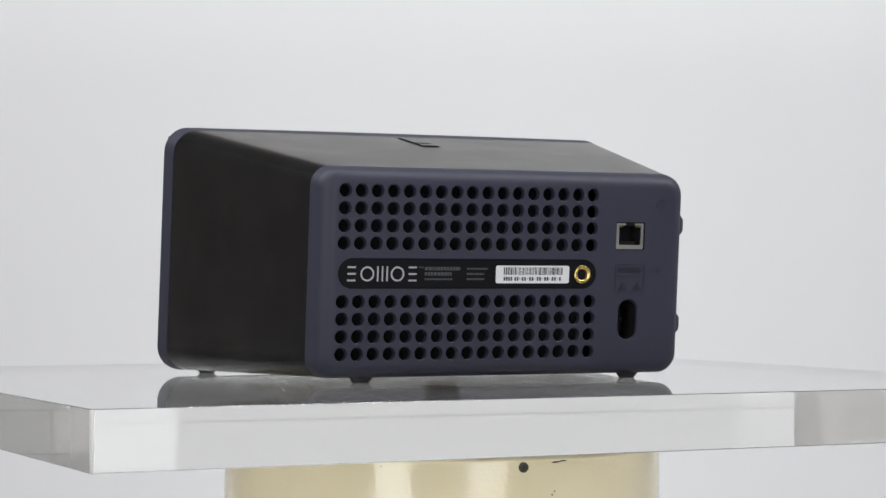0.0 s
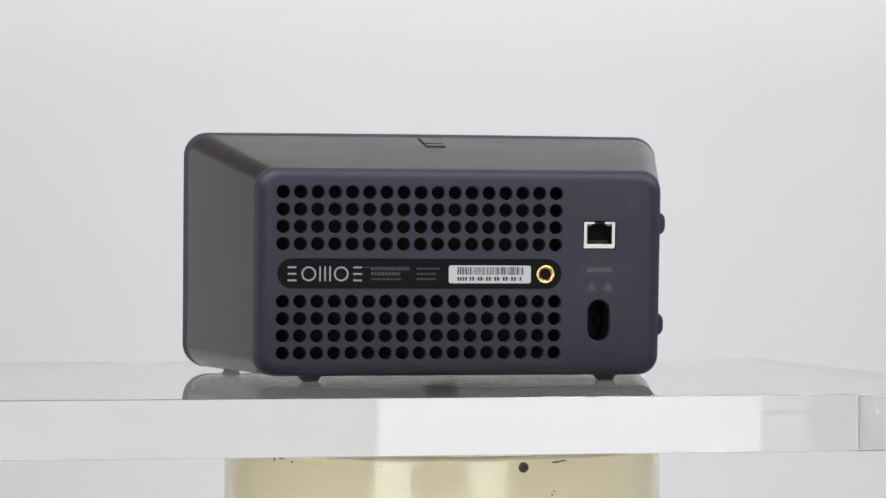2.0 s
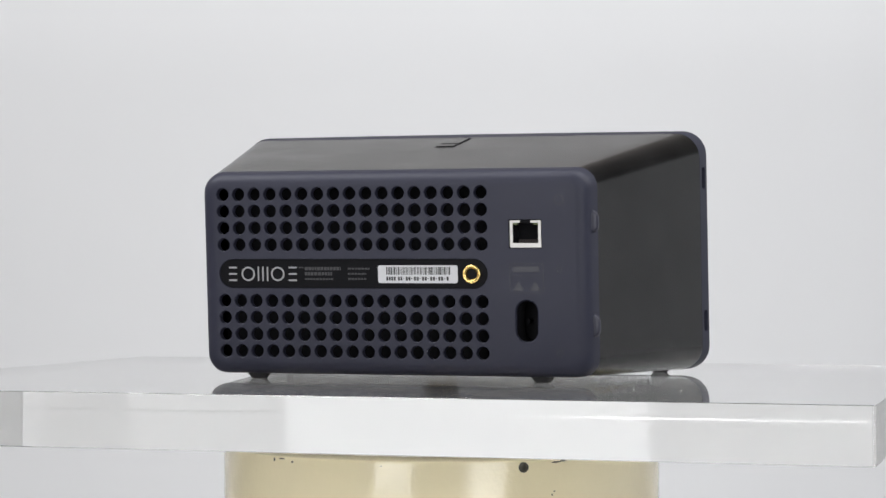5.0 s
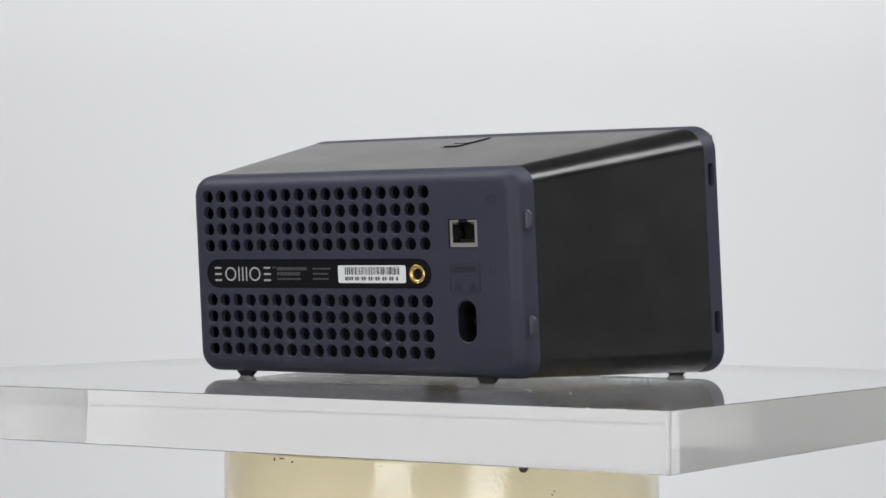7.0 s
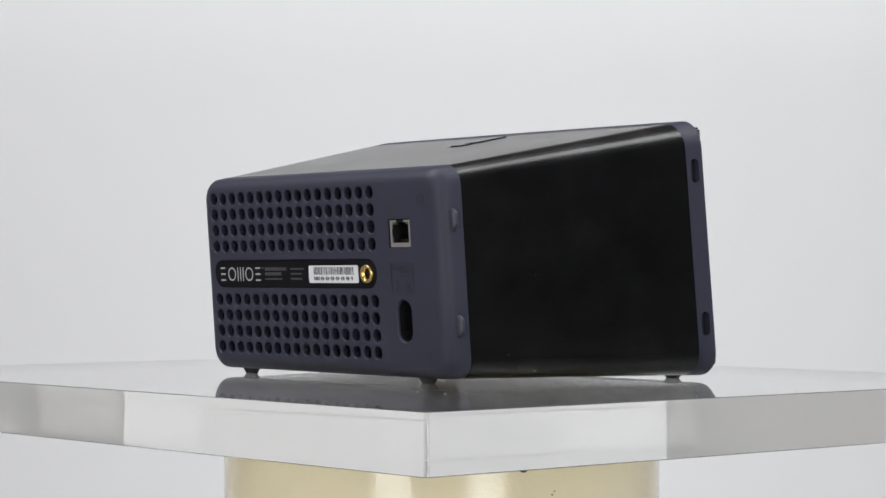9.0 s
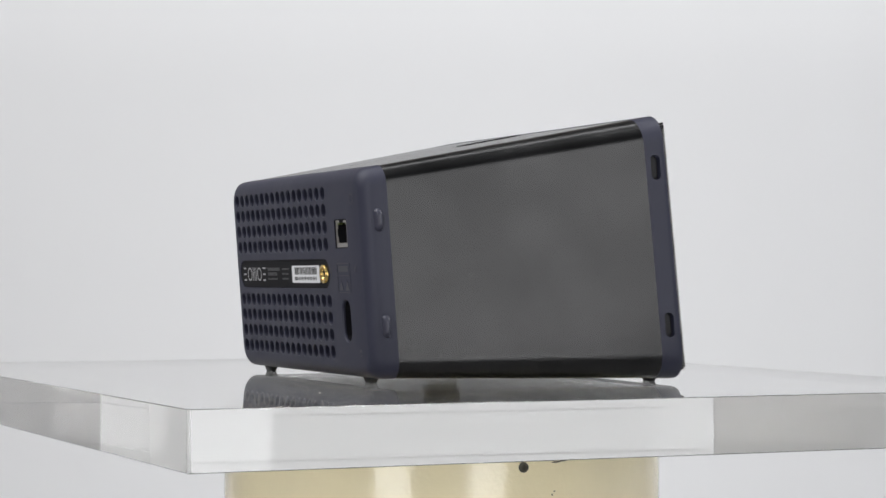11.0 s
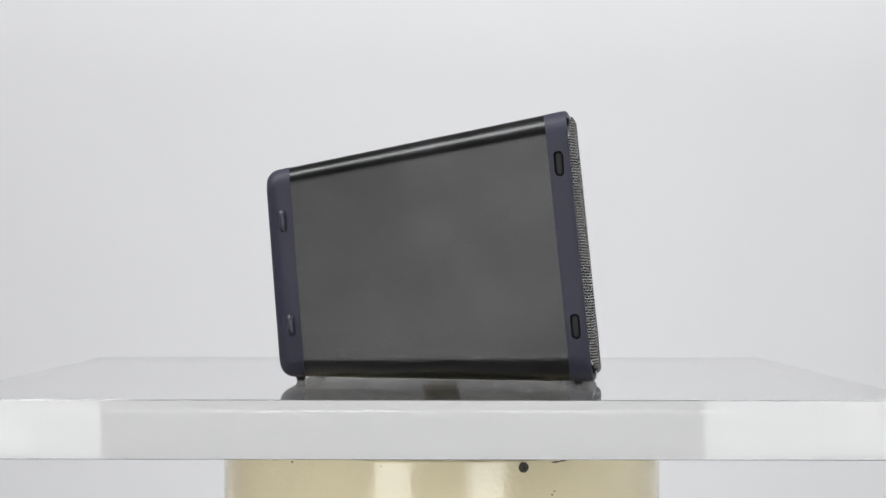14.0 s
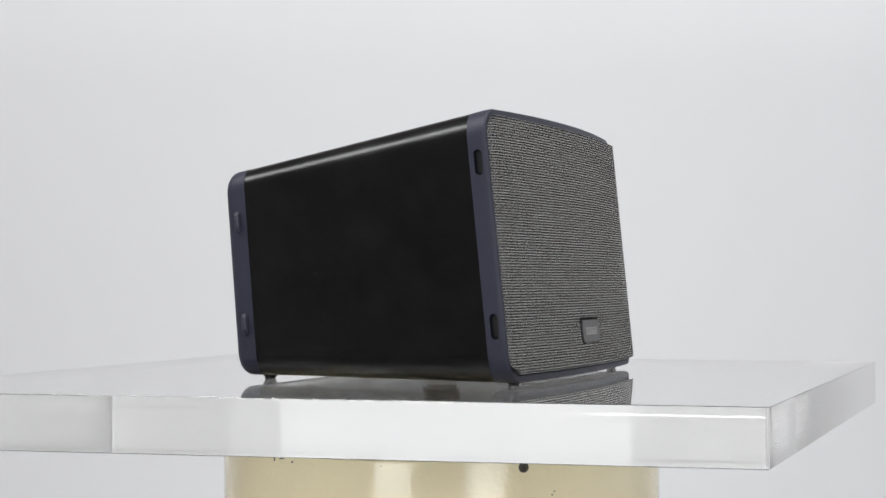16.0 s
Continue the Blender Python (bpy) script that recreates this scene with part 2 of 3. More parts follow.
def fill_face(bm, outer, holes):
    """Fills the flat face inside the outer loop, leaving the holes open."""
    loops = [outer] + holes
    flat = [v for lp in loops for v in lp]
    edges, k = [], 0
    for lp in loops:
        edges += [(k + i, k + (i + 1) % len(lp)) for i in range(len(lp))]
        k += len(lp)
    res = geometry.delaunay_2d_cdt([Vector((v.co.x, v.co.z)) for v in flat], edges, [], 0, 1e-6)
    back = {j: flat[src[0]] for j, src in enumerate(res[3]) if src}
    bounds = []
    for lp in loops:
        pts = [(v.co.x, v.co.z) for v in lp]
        bounds.append((min(p[0] for p in pts), max(p[0] for p in pts), min(p[1] for p in pts), max(p[1] for p in pts), pts))
    for tri in res[2]:
        co = [res[0][j] for j in tri]
        x, z = sum(c.x for c in co) / 3, sum(c.y for c in co) / 3
        if not in_loop(x, z, bounds[0][4]):
            continue
        if any(a < x < b and c < z < d and in_loop(x, z, pts) for a, b, c, d, pts in bounds[1:]):
            continue
        if all(j in back for j in tri):
            bm.faces.new([back[j] for j in tri])


def make_back_cover(sp):
    bm = bmesh.new()
    r_face = 6.1
    s_edge = 0.083
    depth = 154.0
    # outer shell: from the sleeve, round the fillet, to the flat face
    loops = [ring(s_edge, 1.2, 10.0), ring(s_edge, 0.0, 10.0), ring(0.062, 0.0, 10.0)]
    for a in (0, 18, 36, 54, 72, 90):
        k = r_face * (1 - math.cos(radians(a)))
        lead = r_face * (1 - math.sin(radians(a)))
        loops.append(ring(lead / depth, k, 10.0 + 1.5 * a / 90))
    rows = loft(bm, loops)
    face_loop = rows[-1]
    edges = []

    def pocket(loop, steps, close):
        """An opening in the face; steps are (scale about its centre or new loop, depth)."""
        vs = [[bm.verts.new(p) for p in on_back(lp, -d)] for lp, d in [(loop, 0.0)] + steps]
        n = len(loop)
        for a, b in zip(vs, vs[1:]):
            for i in range(n):
                bm.faces.new((a[i], a[(i + 1) % n], b[(i + 1) % n], b[i]))
        if close:
            bm.faces.new(vs[-1])
        return [vs[0]]

    for j in range(8):
        z = 13.3 + 8.6 * j if j < 4 else 93.6 - 8.6 * (7 - j)
        for i in range(17):
            x = -90.4 + 8.61 * i
            edges += pocket(circle(x, z, 3.62, 18), [(circle(x, z, 3.28, 18), 0.36), (circle(x, z, 3.18, 18), 3.6)], False)
    edges += pocket(rounded(61.6, 78.6, 65.6, 80.0, 0.5, 2), [(rounded(61.6, 78.6, 65.6, 80.0, 0.5, 2), 14)], True)
    edges += pocket(rounded(64.2, 76.3, 18.6, 40.4, 6.0, 8),
                    [(rounded(64.8, 75.7, 19.2, 39.8, 5.4, 8), 0.7), (rounded(64.9, 75.6, 19.3, 39.7, 5.3, 8), 17)], True)
    edges += pocket(rounded(-93.2, 50.6, 45.4, 60.6, 7.55, 8), [(rounded(-93.0, 50.4, 45.6, 60.4, 7.35, 8), 0.7)], False)
    fill_face(bm, face_loop, edges)
    ob = part("back_cover", bm, SLATE, sp, "slate grey perforated plastic back cover", smooth=True, angle=28)
    # what is seen through the holes: a near-black panel for the cavity's shade
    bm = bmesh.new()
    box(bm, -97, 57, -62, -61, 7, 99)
    part("cavity_backing", bm, INSIDE, ob, "near-black panel painting the shaded cavity behind the vent holes")
    # black sleeve that paints the shade of the mains inlet, with its two pins
    bm = bmesh.new()
    loft(bm, [on_back(rounded(65.0, 75.5, 19.4, 39.6, 5.2, 8), -d) for d in (1.5, 16.6)], False, True)
    part("inlet_shade", bm, INSIDE, ob, "black sleeve painting the shade inside the power inlet")
    bm = bmesh.new()
    for x in (68.0, 72.5):
        loft(bm, [on_back(circle(x, 29.5, 1.2, 8), -16.5), on_back(circle(x, 29.5, 1.2, 8), -11.5)], False, True)
    part("power_pins", bm, INSIDE, ob, "dark pins inside the power inlet")
    return ob


def make_plaque(sp):
    bm = bmesh.new()
    back_prism(bm, rounded(-93.0, 50.4, 45.6, 60.4, 7.35, 8), -2.0, -0.45)
    pl = part("plaque", bm, DARK, sp, "black rounded plaque with grey print")
    top = -0.40

    def bar(bm, x0, x1, z0, z1):
        back_prism(bm, [(x1, z1), (x0, z1), (x0, z0), (x1, z0)], -0.8, top)

    # the maker's mark as plain shapes
    zc, hh = 52.9, 3.7
    for k, xc in enumerate((-85.8, -77.4, -69.3, -61.2, -53.0)):
        bm = bmesh.new()
        if k in (1, 3):
            a, b = circle(xc, zc, hh, 24), circle(xc, zc, hh - 0.85, 24)
            loft(bm, [on_back(b, -0.8), on_back(b, top), on_back(a, top), on_back(a, -0.8)])
        elif k == 2:
            for dx in (-2.5, 0.0, 2.5):
                bar(bm, xc + dx - 0.40, xc + dx + 0.40, zc - hh, zc + hh)
        else:
            for dz in (-hh + 0.45, 0.0, hh - 0.45):
                bar(bm, xc - 2.2, xc + 2.2, zc + dz - 0.45, zc + dz + 0.45)
        part("mark", bm, PRINT, pl, "light grey printed mark")
    rnd = random.Random(2)
    for x0, x1, z, h, m in ((-46.4, -27.0, 55.6, 1.7, FAINT), (-46.4, -31.5, 53.0, 1.7, FAINT), (-46.4, -31.0, 50.3, 0.9, FAINT),
                            (-49.6, -47.2, 56.2, 0.7, FAINT),
                            (-23.2, -11.6, 55.6, 0.9, FAINT), (-23.2, -13.4, 53.0, 0.9, FAINT), (-23.2, -13.4, 50.4, 0.9, FAINT)):
        bm = bmesh.new()
        x = x0
        while x < x1:
            w = rnd.uniform(0.9, 1.7)
            bar(bm, x, min(x + w, x1), z - h / 2, z + h / 2)
            x += w + 0.35
        part("print_line", bm, m, pl, "faint grey unreadable line of print")
    return pl


def make_barcode(sp):
    bm = bmesh.new()
    back_prism(bm, rounded(-7.0, 34.9, 48.3, 57.3, 1.1, 4), -0.6, -0.25)
    lab = part("barcode_label", bm, PAPER, sp, "white paper barcode label")
    rnd = random.Random(11)
    bm = bmesh.new()
    x = -2.6
    while x < 31.2:
        w = rnd.choice((0.22, 0.22, 0.45, 0.65))
        back_prism(bm, [(x + w, 56.4), (x, 56.4), (x, 52.6), (x + w, 52.6)], -0.5, -0.2)
        x += w + rnd.choice((0.22, 0.3, 0.5))
    part("barcode", bm, INK, lab, "black barcode lines")
    bm = bmesh.new()
    x = -2.6
    for w in (0.9, 0.9, 0.9, 0.9, -0.8, 0.9, 0.9, 0.7, 1.0, 1.0, 0.7, 1.0, 1.0, 0.7, 1.0, 1.0, 0.7, 1.0, 1.0, 0.7, 1.0, 1.0, 0.7, 1.0):
        if w < 0:
            x += 0.9
            continue
        h = 0.35 if w == 0.7 else 1.9
        back_prism(bm, [(x + w, 50.6 + h / 2), (x, 50.6 + h / 2), (x, 50.6 - h / 2), (x + w, 50.6 - h / 2)], -0.5, -0.2)
        x += w + (0.75 if h < 1 else 0.42)
    part("number_bars", bm, INK, lab, "black bars of small print")
    return lab


def make_jack(sp):
    x, z = 42.3, 52.9
    bm = bmesh.new()
    prof = [(4.8, -2.0), (4.8, 0.5), (4.5, 0.9), (4.1, 1.0), (3.2, 0.75), (2.75, 0.2)]
    for k in range(7):
        prof += [(2.65, -0.3 - k), (2.2, -0.8 - k)]
    loft(bm, [on_back(circle(x, z, r, 28), h) for r, h in prof], False, True)
    ob = part("threaded_insert", bm, BRASS, sp, "polished brass threaded mounting socket", smooth=True, angle=50)
    bm = bmesh.new()
    loft(bm, [on_back(circle(x, z, 2.15, 20), -6.7), on_back(circle(x, z, 2.15, 20), -6.2)], True, True)
    part("socket_bottom", bm, INSIDE, ob, "dark bottom of the socket")


def make_port(sp):
    bm = bmesh.new()
    outer, inner = rounded(62.1, 78.1, 66.1, 79.5, 0.4, 2), rounded(63.6, 76.6, 68.3, 78.4, 0.3, 2)
    loft(bm, [on_back(outer, -12), on_back(outer, -0.7), on_back(inner, -0.7), on_back(inner, -1.4)])
    ob = part("network_port", bm, STEEL, sp, "square metal network socket")
    bm = bmesh.new()
    back_prism(bm, rounded(63.4, 76.8, 68.0, 78.4, 0.3, 2), -12.5, -11.5)
    throat = rounded(63.4, 76.8, 68.0, 78.4, 0.3, 2)
    loft(bm, [on_back(throat, -1.4), on_back(throat, -12)])
    for x0, x1, z0, z1 in ((63.5, 64.3, 71.4, 75.0), (75.9, 76.7, 71.4, 75.0), (67.4, 72.8, 78.3, 79.5)):
        back_bar(bm, x0, x1, z0, z1, -0.6 if z1 > 79 else -0.9, -11)
    part("port_cavity", bm, INSIDE, ob, "black inside of the socket")
    bm = bmesh.new()
    for k in range(8):
        back_bar(bm, 65.6 + 1.25 * k, 66.4 + 1.25 * k, 68.6, 70.2, -4.5, -10)
    part("contact_strip", bm, CONTACT, ob, "brown contacts inside the socket")
    # black ring drawn as the shade in the gap round the frame
    bm = bmesh.new()
    a, b = rounded(61.62, 78.58, 65.62, 79.98, 0.5, 2), rounded(62.1, 78.1, 66.1, 79.5, 0.4, 2)
    loft(bm, [on_back(a, -3.0), on_back(a, -0.25), on_back(b, -1.0), on_back(b, -3.0)])
    part("gap_shade", bm, INSIDE, ob, "black ring painted for the shaded gap round the socket")
    for x0, x1 in ((63.8, 66.0), (74.2, 76.4)):
        bm = bmesh.new()
        back_bar(bm, x0, x1, 77.4, 78.3, -1.0, -3)
        part("indicator_light", bm, LED, ob, "small green status light")


def make_rating_panel(sp):
    bm = bmesh.new()
    outer, inner = rounded(61.8, 79.2, 43.4, 58.3, 0.8, 3), rounded(62.1, 78.9, 43.7, 58.0, 0.6, 3)
    loft(bm, [on_back(outer, -0.2), on_back(outer, 0.14), on_back(inner, 0.14), on_back(inner, -0.2)])
    ob = part("rating_panel", bm, MOULDED, sp, "moulded rating panel with warning triangles")
    for x0, x1, z0, z1 in ((63.5, 77.0, 53.9, 56.8), (62.6, 78.4, 51.9, 52.2)):
        bm = bmesh.new()
        back_bar(bm, x0, x1, z0, z1, 0.12)
        part("print_line", bm, MOULDED, ob, "dark moulded line of print")
    for x in (66.2, 74.8):
        bm = bmesh.new()
        back_prism(bm, [(x + 2.9, 44.6), (x, 49.6), (x - 2.9, 44.6)], -0.2, 0.12)
        part("warning_triangle", bm, MOULDED, ob, "dark moulded warning triangle")
    # moulded signs near the edge
    for x, z, r in ((87.5, 89.5, 2.6), (86.8, 13.8, 1.7), (87.0, 55.0, 1.5)):
        bm = bmesh.new()
        a, b = circle(x, z, r, 18), circle(x, z, r - 0.45, 18)
        loft(bm, [on_back(b, -0.2), on_back(b, 0.1), on_back(a, 0.1), on_back(a, -0.2)])
        part("moulded_sign", bm, MOULDED, ob, "round sign moulded in the plastic")


def make_cabinet(sp):
    bm = bmesh.new()
    loft(bm, [ring(s, 0.18, r, n=12) for s, r in ((0.06, 10.0), (0.2, 10.5), (0.4, 11.3), (0.6, 12.1), (0.8, 12.9), (0.934, 13.4))], False, True)
    ob = part("cabinet", bm, BLACK, sp, "satin black plastic sleeve", smooth=True, angle=40)
    # buttons in the top near the front
    def on_top(x, s, up):
        z = top_z(s) - 0.35 + up
        return (x, (1 - s) * back_y(z) + s * front_y(z), z)
    def plate_on_top(bm, x0, x1, s0, s1, low, high):
        loft(bm, [[on_top(x, s, h) for x, s in ((x0, s0), (x1, s0), (x1, s1), (x0, s1))] for h in (low, high)], True, True)
    bm = bmesh.new()
    plate_on_top(bm, -5.6, 5.6, 0.655, 0.895, -0.6, 0.25)
    rim = part("button_surround", bm, INSIDE, sp, "black surround of the top buttons")
    for s0, s1 in ((0.665, 0.715), (0.735, 0.885)):
        bm = bmesh.new()
        plate_on_top(bm, -4.9, 4.9, s0, s1, 0.0, 0.75)
        bmesh.ops.bevel(bm, geom=list(bm.edges), offset=0.25, segments=2, affect="EDGES")
        part("button", bm, BLACK, rim, "satin black push button")
    return ob


def side_x(y, z):
    k = (y - back_y(z)) / (front_y(z) - back_y(z))
    return half_width(k)


def side_oval(yc, zc, hw, hh, k, h, keep=0.45):
    """An upright oval on the speaker's side, scaled by k, h millimetres proud."""
    out = []
    tall = hh * (keep + (1 - keep) * k)
    for u, v in rounded(-hw * k, hw * k, -tall, tall, hw * k * 0.98, 6):
        y, z = yc + u - 0.085 * v, zc + v
        out.append((side_x(y, z) + h, y, z))
    return out


SOCKETS = ((58.4, 106.0), (66.4, 27.8))


def make_bezel(sp):
    bm = bmesh.new()
    loops = [ring(0.932, 1.5, 13.4), ring(0.932, 0.12, 13.4), ring(0.985, 0.0, 13.4, BOW * 0.9)]
    loops += [ring(1.0, 0.3, 13.4, BOW, -0.8), ring(1.0, 0.7, 13.4, BOW, -0.1), ring(1.0, 1.7, 12.4, BOW, 0.0, inset_z=3.4),
              ring(1.0, 1.9, 12.4, BOW, -2.0, inset_z=3.6)]
    loft(bm, loops, True, True)
    ob = part("front_bezel", bm, SLATE, sp, "slate grey plastic front frame", smooth=True, angle=40)
    # two oval sockets sunk into its side
    bm = bmesh.new()
    for yc, zc in SOCKETS:
        loft(bm, [side_oval(yc, zc, 2.3, 6.1, 1.0, -3.5), side_oval(yc, zc, 2.3, 6.1, 1.0, 3.0)], True, True)
    cutter = part("cutter", bm, SLATE)
    mod = ob.modifiers.new("sockets", "BOOLEAN")
    mod.object, mod.operation, mod.solver = cutter, "DIFFERENCE", "EXACT"
    graph = bpy.context.evaluated_depsgraph_get()
    cut = bpy.data.meshes.new_from_object(ob.evaluated_get(graph))
    ob.modifiers.clear()
    ob.data = cut
    bpy.data.objects.remove(cutter)
    for yc, zc in SOCKETS:
        bm = bmesh.new()
        loft(bm, [side_oval(yc, zc, 2.25, 6.0, k, h) for k, h in ((1.0, -3.6), (1.0, -3.2), (0.8, -2.8), (0.5, -2.7))], True, True)
        part("socket_pad", bm, RUBBER, ob, "dark rubber pad sunk in the frame", smooth=True, angle=50)
    return ob


def make_grille(sp):
    """A perforated metal sheet, bowed and turned over at its ends; round holes in staggered rows."""
    W, Z0, Z1, R = 133.0, 5.2, 129.2, 3.2
    arc = R * math.pi / 2
    flat = W - R
    U = flat + arc
    row, pitch, hr = 1.33, 1.54, 0.55

    def place(u, z, deep=0.0):
        a = abs(u)
        sgn = 1 if u > 0 else -1
        if a <= flat:
            x, lift = a, R
        else:
            q = min((a - flat) / R, math.pi / 2)
            x, lift = flat + R * math.sin(q), R * math.cos(q)
        x *= sgn
        return (x * (1 - deep / 130 * (a > flat)), bow_y(x, z) + lift - 0.4 - deep, z)

    def inside(u, z):
        rr = 9.0
        du, dz = abs(u) - (U - rr), max(z - (Z1 - rr), (Z0 + rr) - z)
        return not (du > 0 and dz > 0 and du * du + dz * dz > rr * rr) and abs(u) <= U

    verts, faces = [], []
    n_rows = int((Z1 - Z0) / row)
    n_cols = int(2 * U / pitch)
    for j in range(n_rows):
        zc = Z0 + row * (j + 0.5)
        off = 0.5 if j % 2 else 0.0
        for i in range(n_cols + 1):
            uc = -U + pitch * (i + 0.5 - off)
            if not inside(uc, zc):
                continue
            if -19.6 < uc - 4.0 < 19.6 and 16.6 < zc < 30.0:
                continue
            base = len(verts)
            for k in range(8):
                q = math.pi / 4 * k + math.pi / 8
                c, s = math.cos(q), math.sin(q)
                m = max(abs(c), abs(s))
                verts.append(place(uc + c / m * pitch / 2, zc + s / m * row / 2))
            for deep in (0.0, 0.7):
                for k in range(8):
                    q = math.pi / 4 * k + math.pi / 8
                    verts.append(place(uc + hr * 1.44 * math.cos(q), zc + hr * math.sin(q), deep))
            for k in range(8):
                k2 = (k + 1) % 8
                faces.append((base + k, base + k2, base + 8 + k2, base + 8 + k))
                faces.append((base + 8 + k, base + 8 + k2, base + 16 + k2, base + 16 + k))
    me = bpy.data.meshes.new("grille")
    me.from_pydata([(x / 1000, y / 1000, z / 1000) for x, y, z in verts], [], faces)
    me.materials.append(MESH)
    # every second face is a hole wall, its shade painted near-black
    me.materials.append(HOLE_SHADE)
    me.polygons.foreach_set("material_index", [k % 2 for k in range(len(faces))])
    ob = new("grille", me)
    ob.parent = sp
    tagged(ob, "grey perforated metal grille, bowed outward")
    # black cloth behind the sheet
    bm = bmesh.new()
    cols = [(-U + 2.0) + (2 * U - 4.0) * i / 40 for i in range(41)]
    def narrowed(z):
        dz = max(z - (Z1 - 14.0), (Z0 + 14.0) - z, 0.0)
        return (U - 16.5 + math.sqrt(max(196.0 - dz * dz, 0.0))) / U
    levels = [Z0 + 0.6, Z0 + 2, Z0 + 4, Z0 + 7, Z0 + 12, (Z0 + Z1) / 2, Z1 - 12, Z1 - 7, Z1 - 4, Z1 - 2, Z1 - 0.6]
    grid = [[bm.verts.new(place(u * narrowed(z), z, 2.2)) for u in cols] for z in levels]
    for a, b in zip(grid, grid[1:]):
        for i in range(40):
            bm.faces.new((a[i], a[i + 1], b[i + 1], b[i]))
    part("grille_cloth", bm, CLOTH, ob, "black cloth behind the grille")
    # name badge
    bm = bmesh.new()
    lp = rounded(-14.7, 22.7, 17.6, 29.0, 3.6, 4)
    # raised black plate paints the dark gap between badge and grille
    loft(bm, [[(x, bow_y(x, z) + h, z) for x, z in l2] for l2, h in
              ((rounded(-15.6, 23.6, 16.7, 29.9, 4.2, 4), 0.9), (rounded(-15.6, 23.6, 16.7, 29.9, 4.2, 4), 2.85))], True, True)
    surround = part("badge_gap_shade", bm, CLOTH, ob, "black plate painted as the shaded gap around the badge")
    bm = bmesh.new()
    loft(bm, [[(x, bow_y(x, z) + h, z) for x, z in l2] for l2, h in
              ((lp, 1.2), (lp, 3.3), (rounded(-14.3, 22.3, 18.0, 28.6, 3.2, 4), 3.6))], True, True)
    badge = part("badge", bm, MESH_BADGE, ob, "small dark grey badge with pale marks")
    for k in range(5):
        xc = 4.0 + 5.0 * (2 - k)
        bm = bmesh.new()
        q = [(xc + 1.6, 25.2), (xc - 1.6, 25.2), (xc - 1.6, 21.4), (xc + 1.6, 21.4)]
        q2 = [(xc + 1.0, 24.8), (xc - 1.0, 24.8), (xc - 1.0, 21.8), (xc + 1.0, 21.8)]
        loft(bm, [[(x, bow_y(x, z) + h, z) for x, z in l2] for l2, h in ((q2, 3.3), (q2, 3.7), (q, 3.7), (q, 3.3))])
        part("mark", bm, SOFTPRINT, badge, "pale printed mark")
    return ob


# near-black that puts the shade inside the grille holes into colour
HOLE_SHADE = material("hole_wall_shade", (0.012, 0.012, 0.012), 0.7)
CLOTH = material("black_grille_cloth", (0.004, 0.004, 0.004), 0.9, grain=0.2, ior=1.2)
MESH_BADGE = material("badge_metal", (0.065, 0.065, 0.067), 0.4, 0.2, grain=0.05)


def make_feet(sp):
    for x, y in ((-75.8, -70.0), (75.8, -70.0), (-108.0, 69.0), (108.0, 69.0)):
        bm = bmesh.new()
        loops = []
        for w, d, z in ((6.3, 2.6, 2.4), (6.1, 2.5, 1.5), (4.3, 1.9, -0.8), (3.8, 1.6, -1.2)):
            loops.append([(x + px, y + py, z) for px, py in rounded(-w, w, -d, d, d * 0.9, 4)])
        loft(bm, loops, True, True)
        part("foot", bm, RUBBER, sp, "small black rubber foot", smooth=True, angle=45)


def make_side_pads(sp):
    """Raised oval rubber pads on one side by the back."""
    for yc, zc in ((-77.2, 79.0), (-72.9, 27.4)):
        bm = bmesh.new()
        loft(bm, [side_oval(yc, zc, 1.95, 5.6, k, h, 0.12) for k, h in ((1.0, -0.5), (1.0, 0.1), (0.92, 0.8), (0.8, 1.5), (0.62, 2.15), (0.42, 2.5), (0.2, 2.65))], True, True)
        part("side_pad", bm, PADDED, sp, "raised oval slate rubber pad", smooth=True, angle=50)


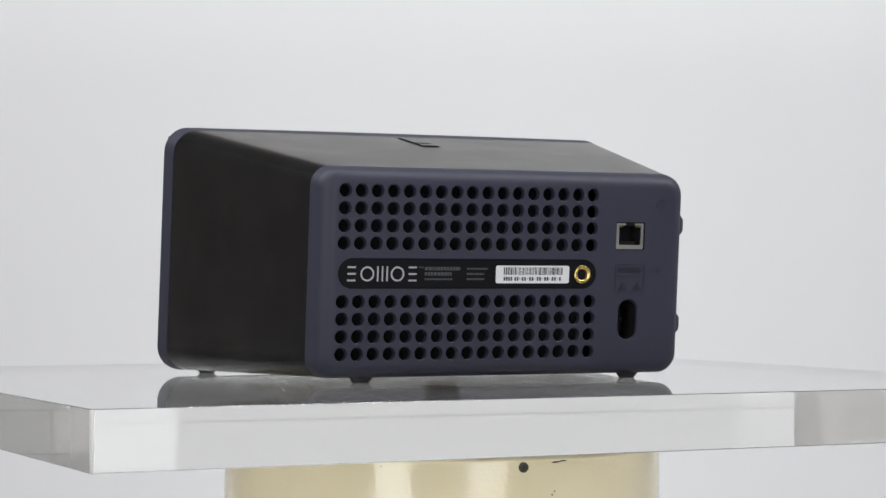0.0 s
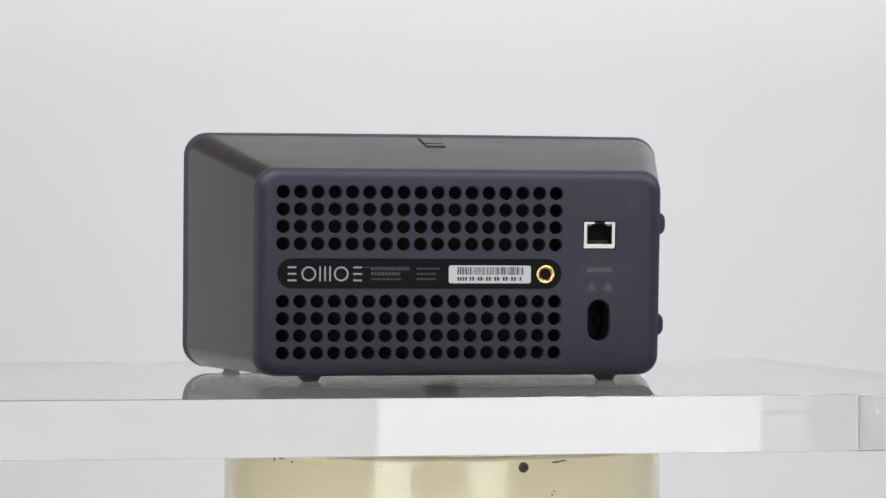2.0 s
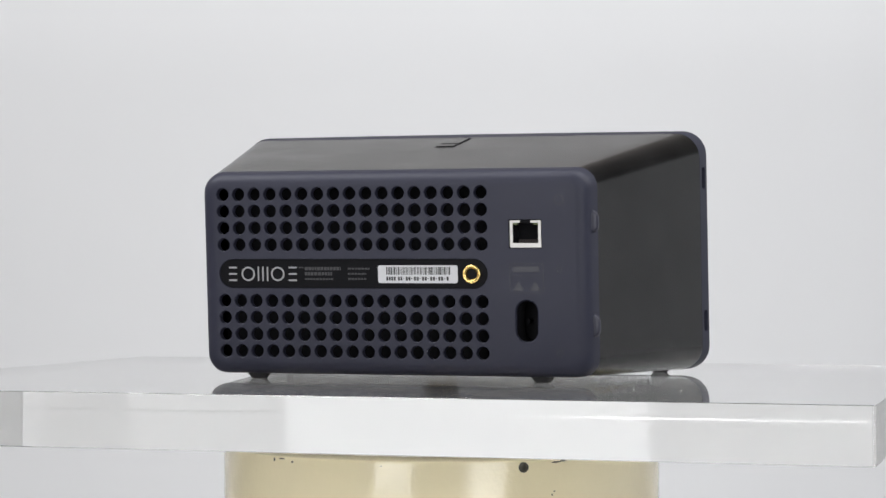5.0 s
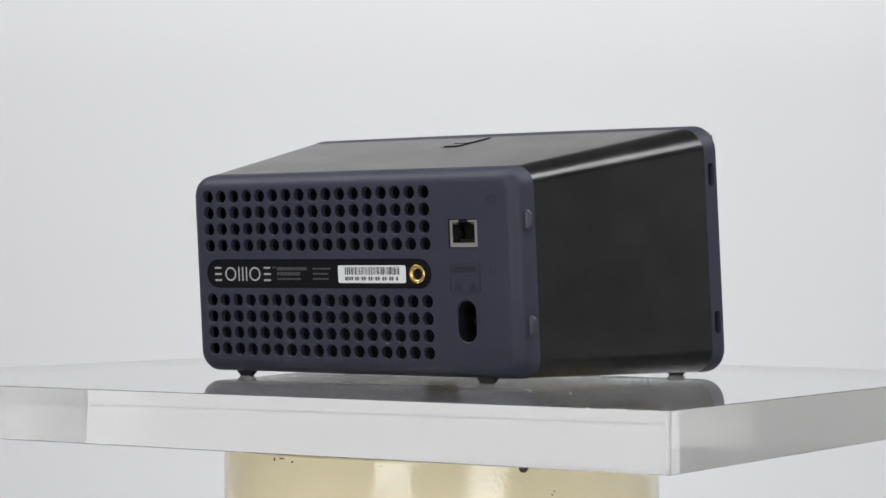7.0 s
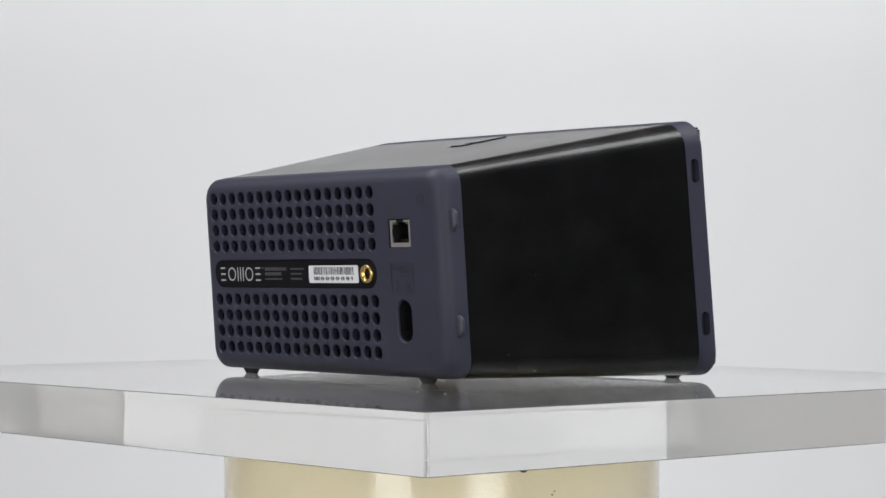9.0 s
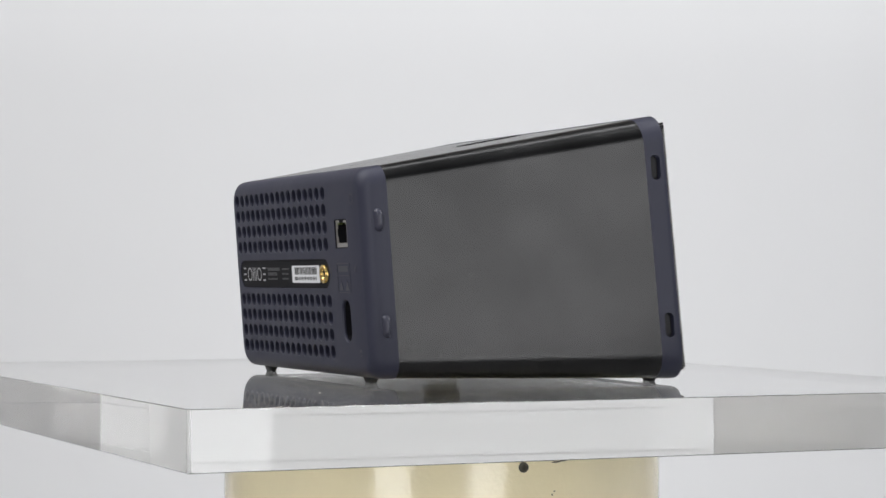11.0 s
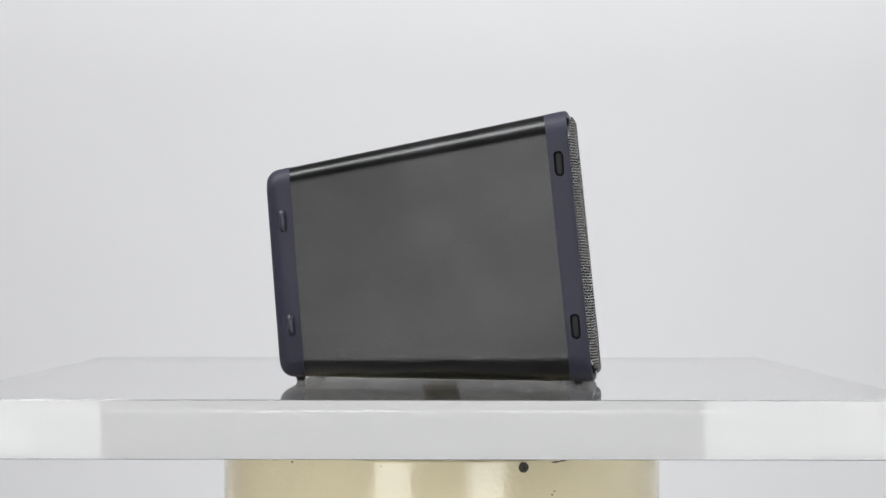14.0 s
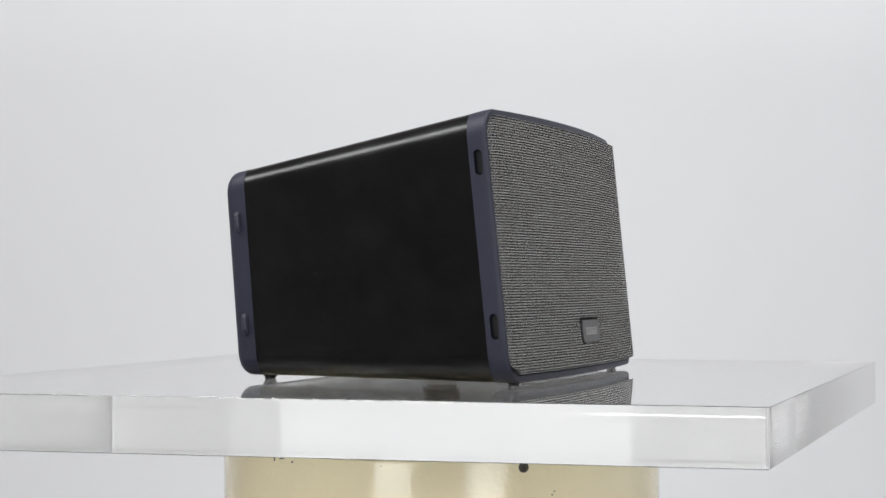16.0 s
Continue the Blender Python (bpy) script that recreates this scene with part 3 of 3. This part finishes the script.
def make_specks(sp):
    """Tiny pale specks on the sleeve's sides."""
    for side, y, z, size in ((1, -32.0, 52.8, 0.36), (1, -46.5, 13.4, 0.36), (-1, -18.0, 52.5, 0.34)):
        bm = bmesh.new()
        lp = [(side * (side_x(y + size * a, z + size * b) - 0.1 + h), y + size * a, z + size * b)
              for h in (0.0,) for a, b in ((1, 0.2), (0.3, 0.9), (-0.8, 0.5), (-0.9, -0.5), (0.1, -0.8))]
        top = [(p[0] + side * 0.12, p[1], p[2]) for p in lp]
        loft(bm, [lp, top], True, True)
        part("speck", bm, FAINT, sp, "tiny pale speck on the sleeve")


def make_dust(pl):
    """A few grains of dust on the plate."""
    rnd = random.Random(21)
    bm = bmesh.new()
    for _ in range(14):
        x, y = rnd.uniform(-245, 245), rnd.uniform(-205, 205)
        a, b, turn = rnd.uniform(0.2, 0.45), rnd.uniform(0.12, 0.28), rnd.uniform(0, 3)
        c, q = math.cos(turn), math.sin(turn)
        low = [(x + c * u * a - q * v * b, y + q * u * a + c * v * b, 0.02) for u, v in ((1, 0), (0.4, 1), (-0.7, 0.7), (-1, -0.3), (0.2, -1))]
        loft(bm, [low, [(px, py, 0.02 + 0.25) for px, py, _ in low]], True, True)
    tagged(part("dust", bm, DUST, pl, "fine grey dust on the plate"), kind="stuff")


def sit_on_feet(ob):
    """Moves the meshes up so that the thing's origin lies under its feet."""
    for child in ob.children_recursive:
        child.data.transform(Matrix.Translation((0, 0, -PLATE_TOP)))


speaker = tagged(new("loudspeaker"), "compact slate and black wireless loudspeaker standing on the clear plate", "loudspeaker")
make_back_cover(speaker)
make_plaque(speaker)
make_barcode(speaker)
make_jack(speaker)
make_port(speaker)
make_rating_panel(speaker)
make_cabinet(speaker)
make_bezel(speaker)
make_grille(speaker)
make_feet(speaker)
make_side_pads(speaker)
make_specks(speaker)
sit_on_feet(speaker)
make_dust(plate)
SPEAKER_AT, SPEAKER_YAW = (-0.0023, -0.0004), -4.09


def motions():
    """The plate turns steadily and carries the speaker round with it."""
    for thing, at, yaw in ((plate, PLATE_AT, PLATE_YAW), (speaker, SPEAKER_AT, SPEAKER_YAW)):
        rows = []
        for t, a in TURN:
            c, s = math.cos(radians(a)), math.sin(radians(a))
            rows.append((t, pose(c * at[0] - s * at[1], s * at[0] + c * at[1], PLATE_TOP, 0, 0, a + yaw)))
        walk(thing, rows)


motions()
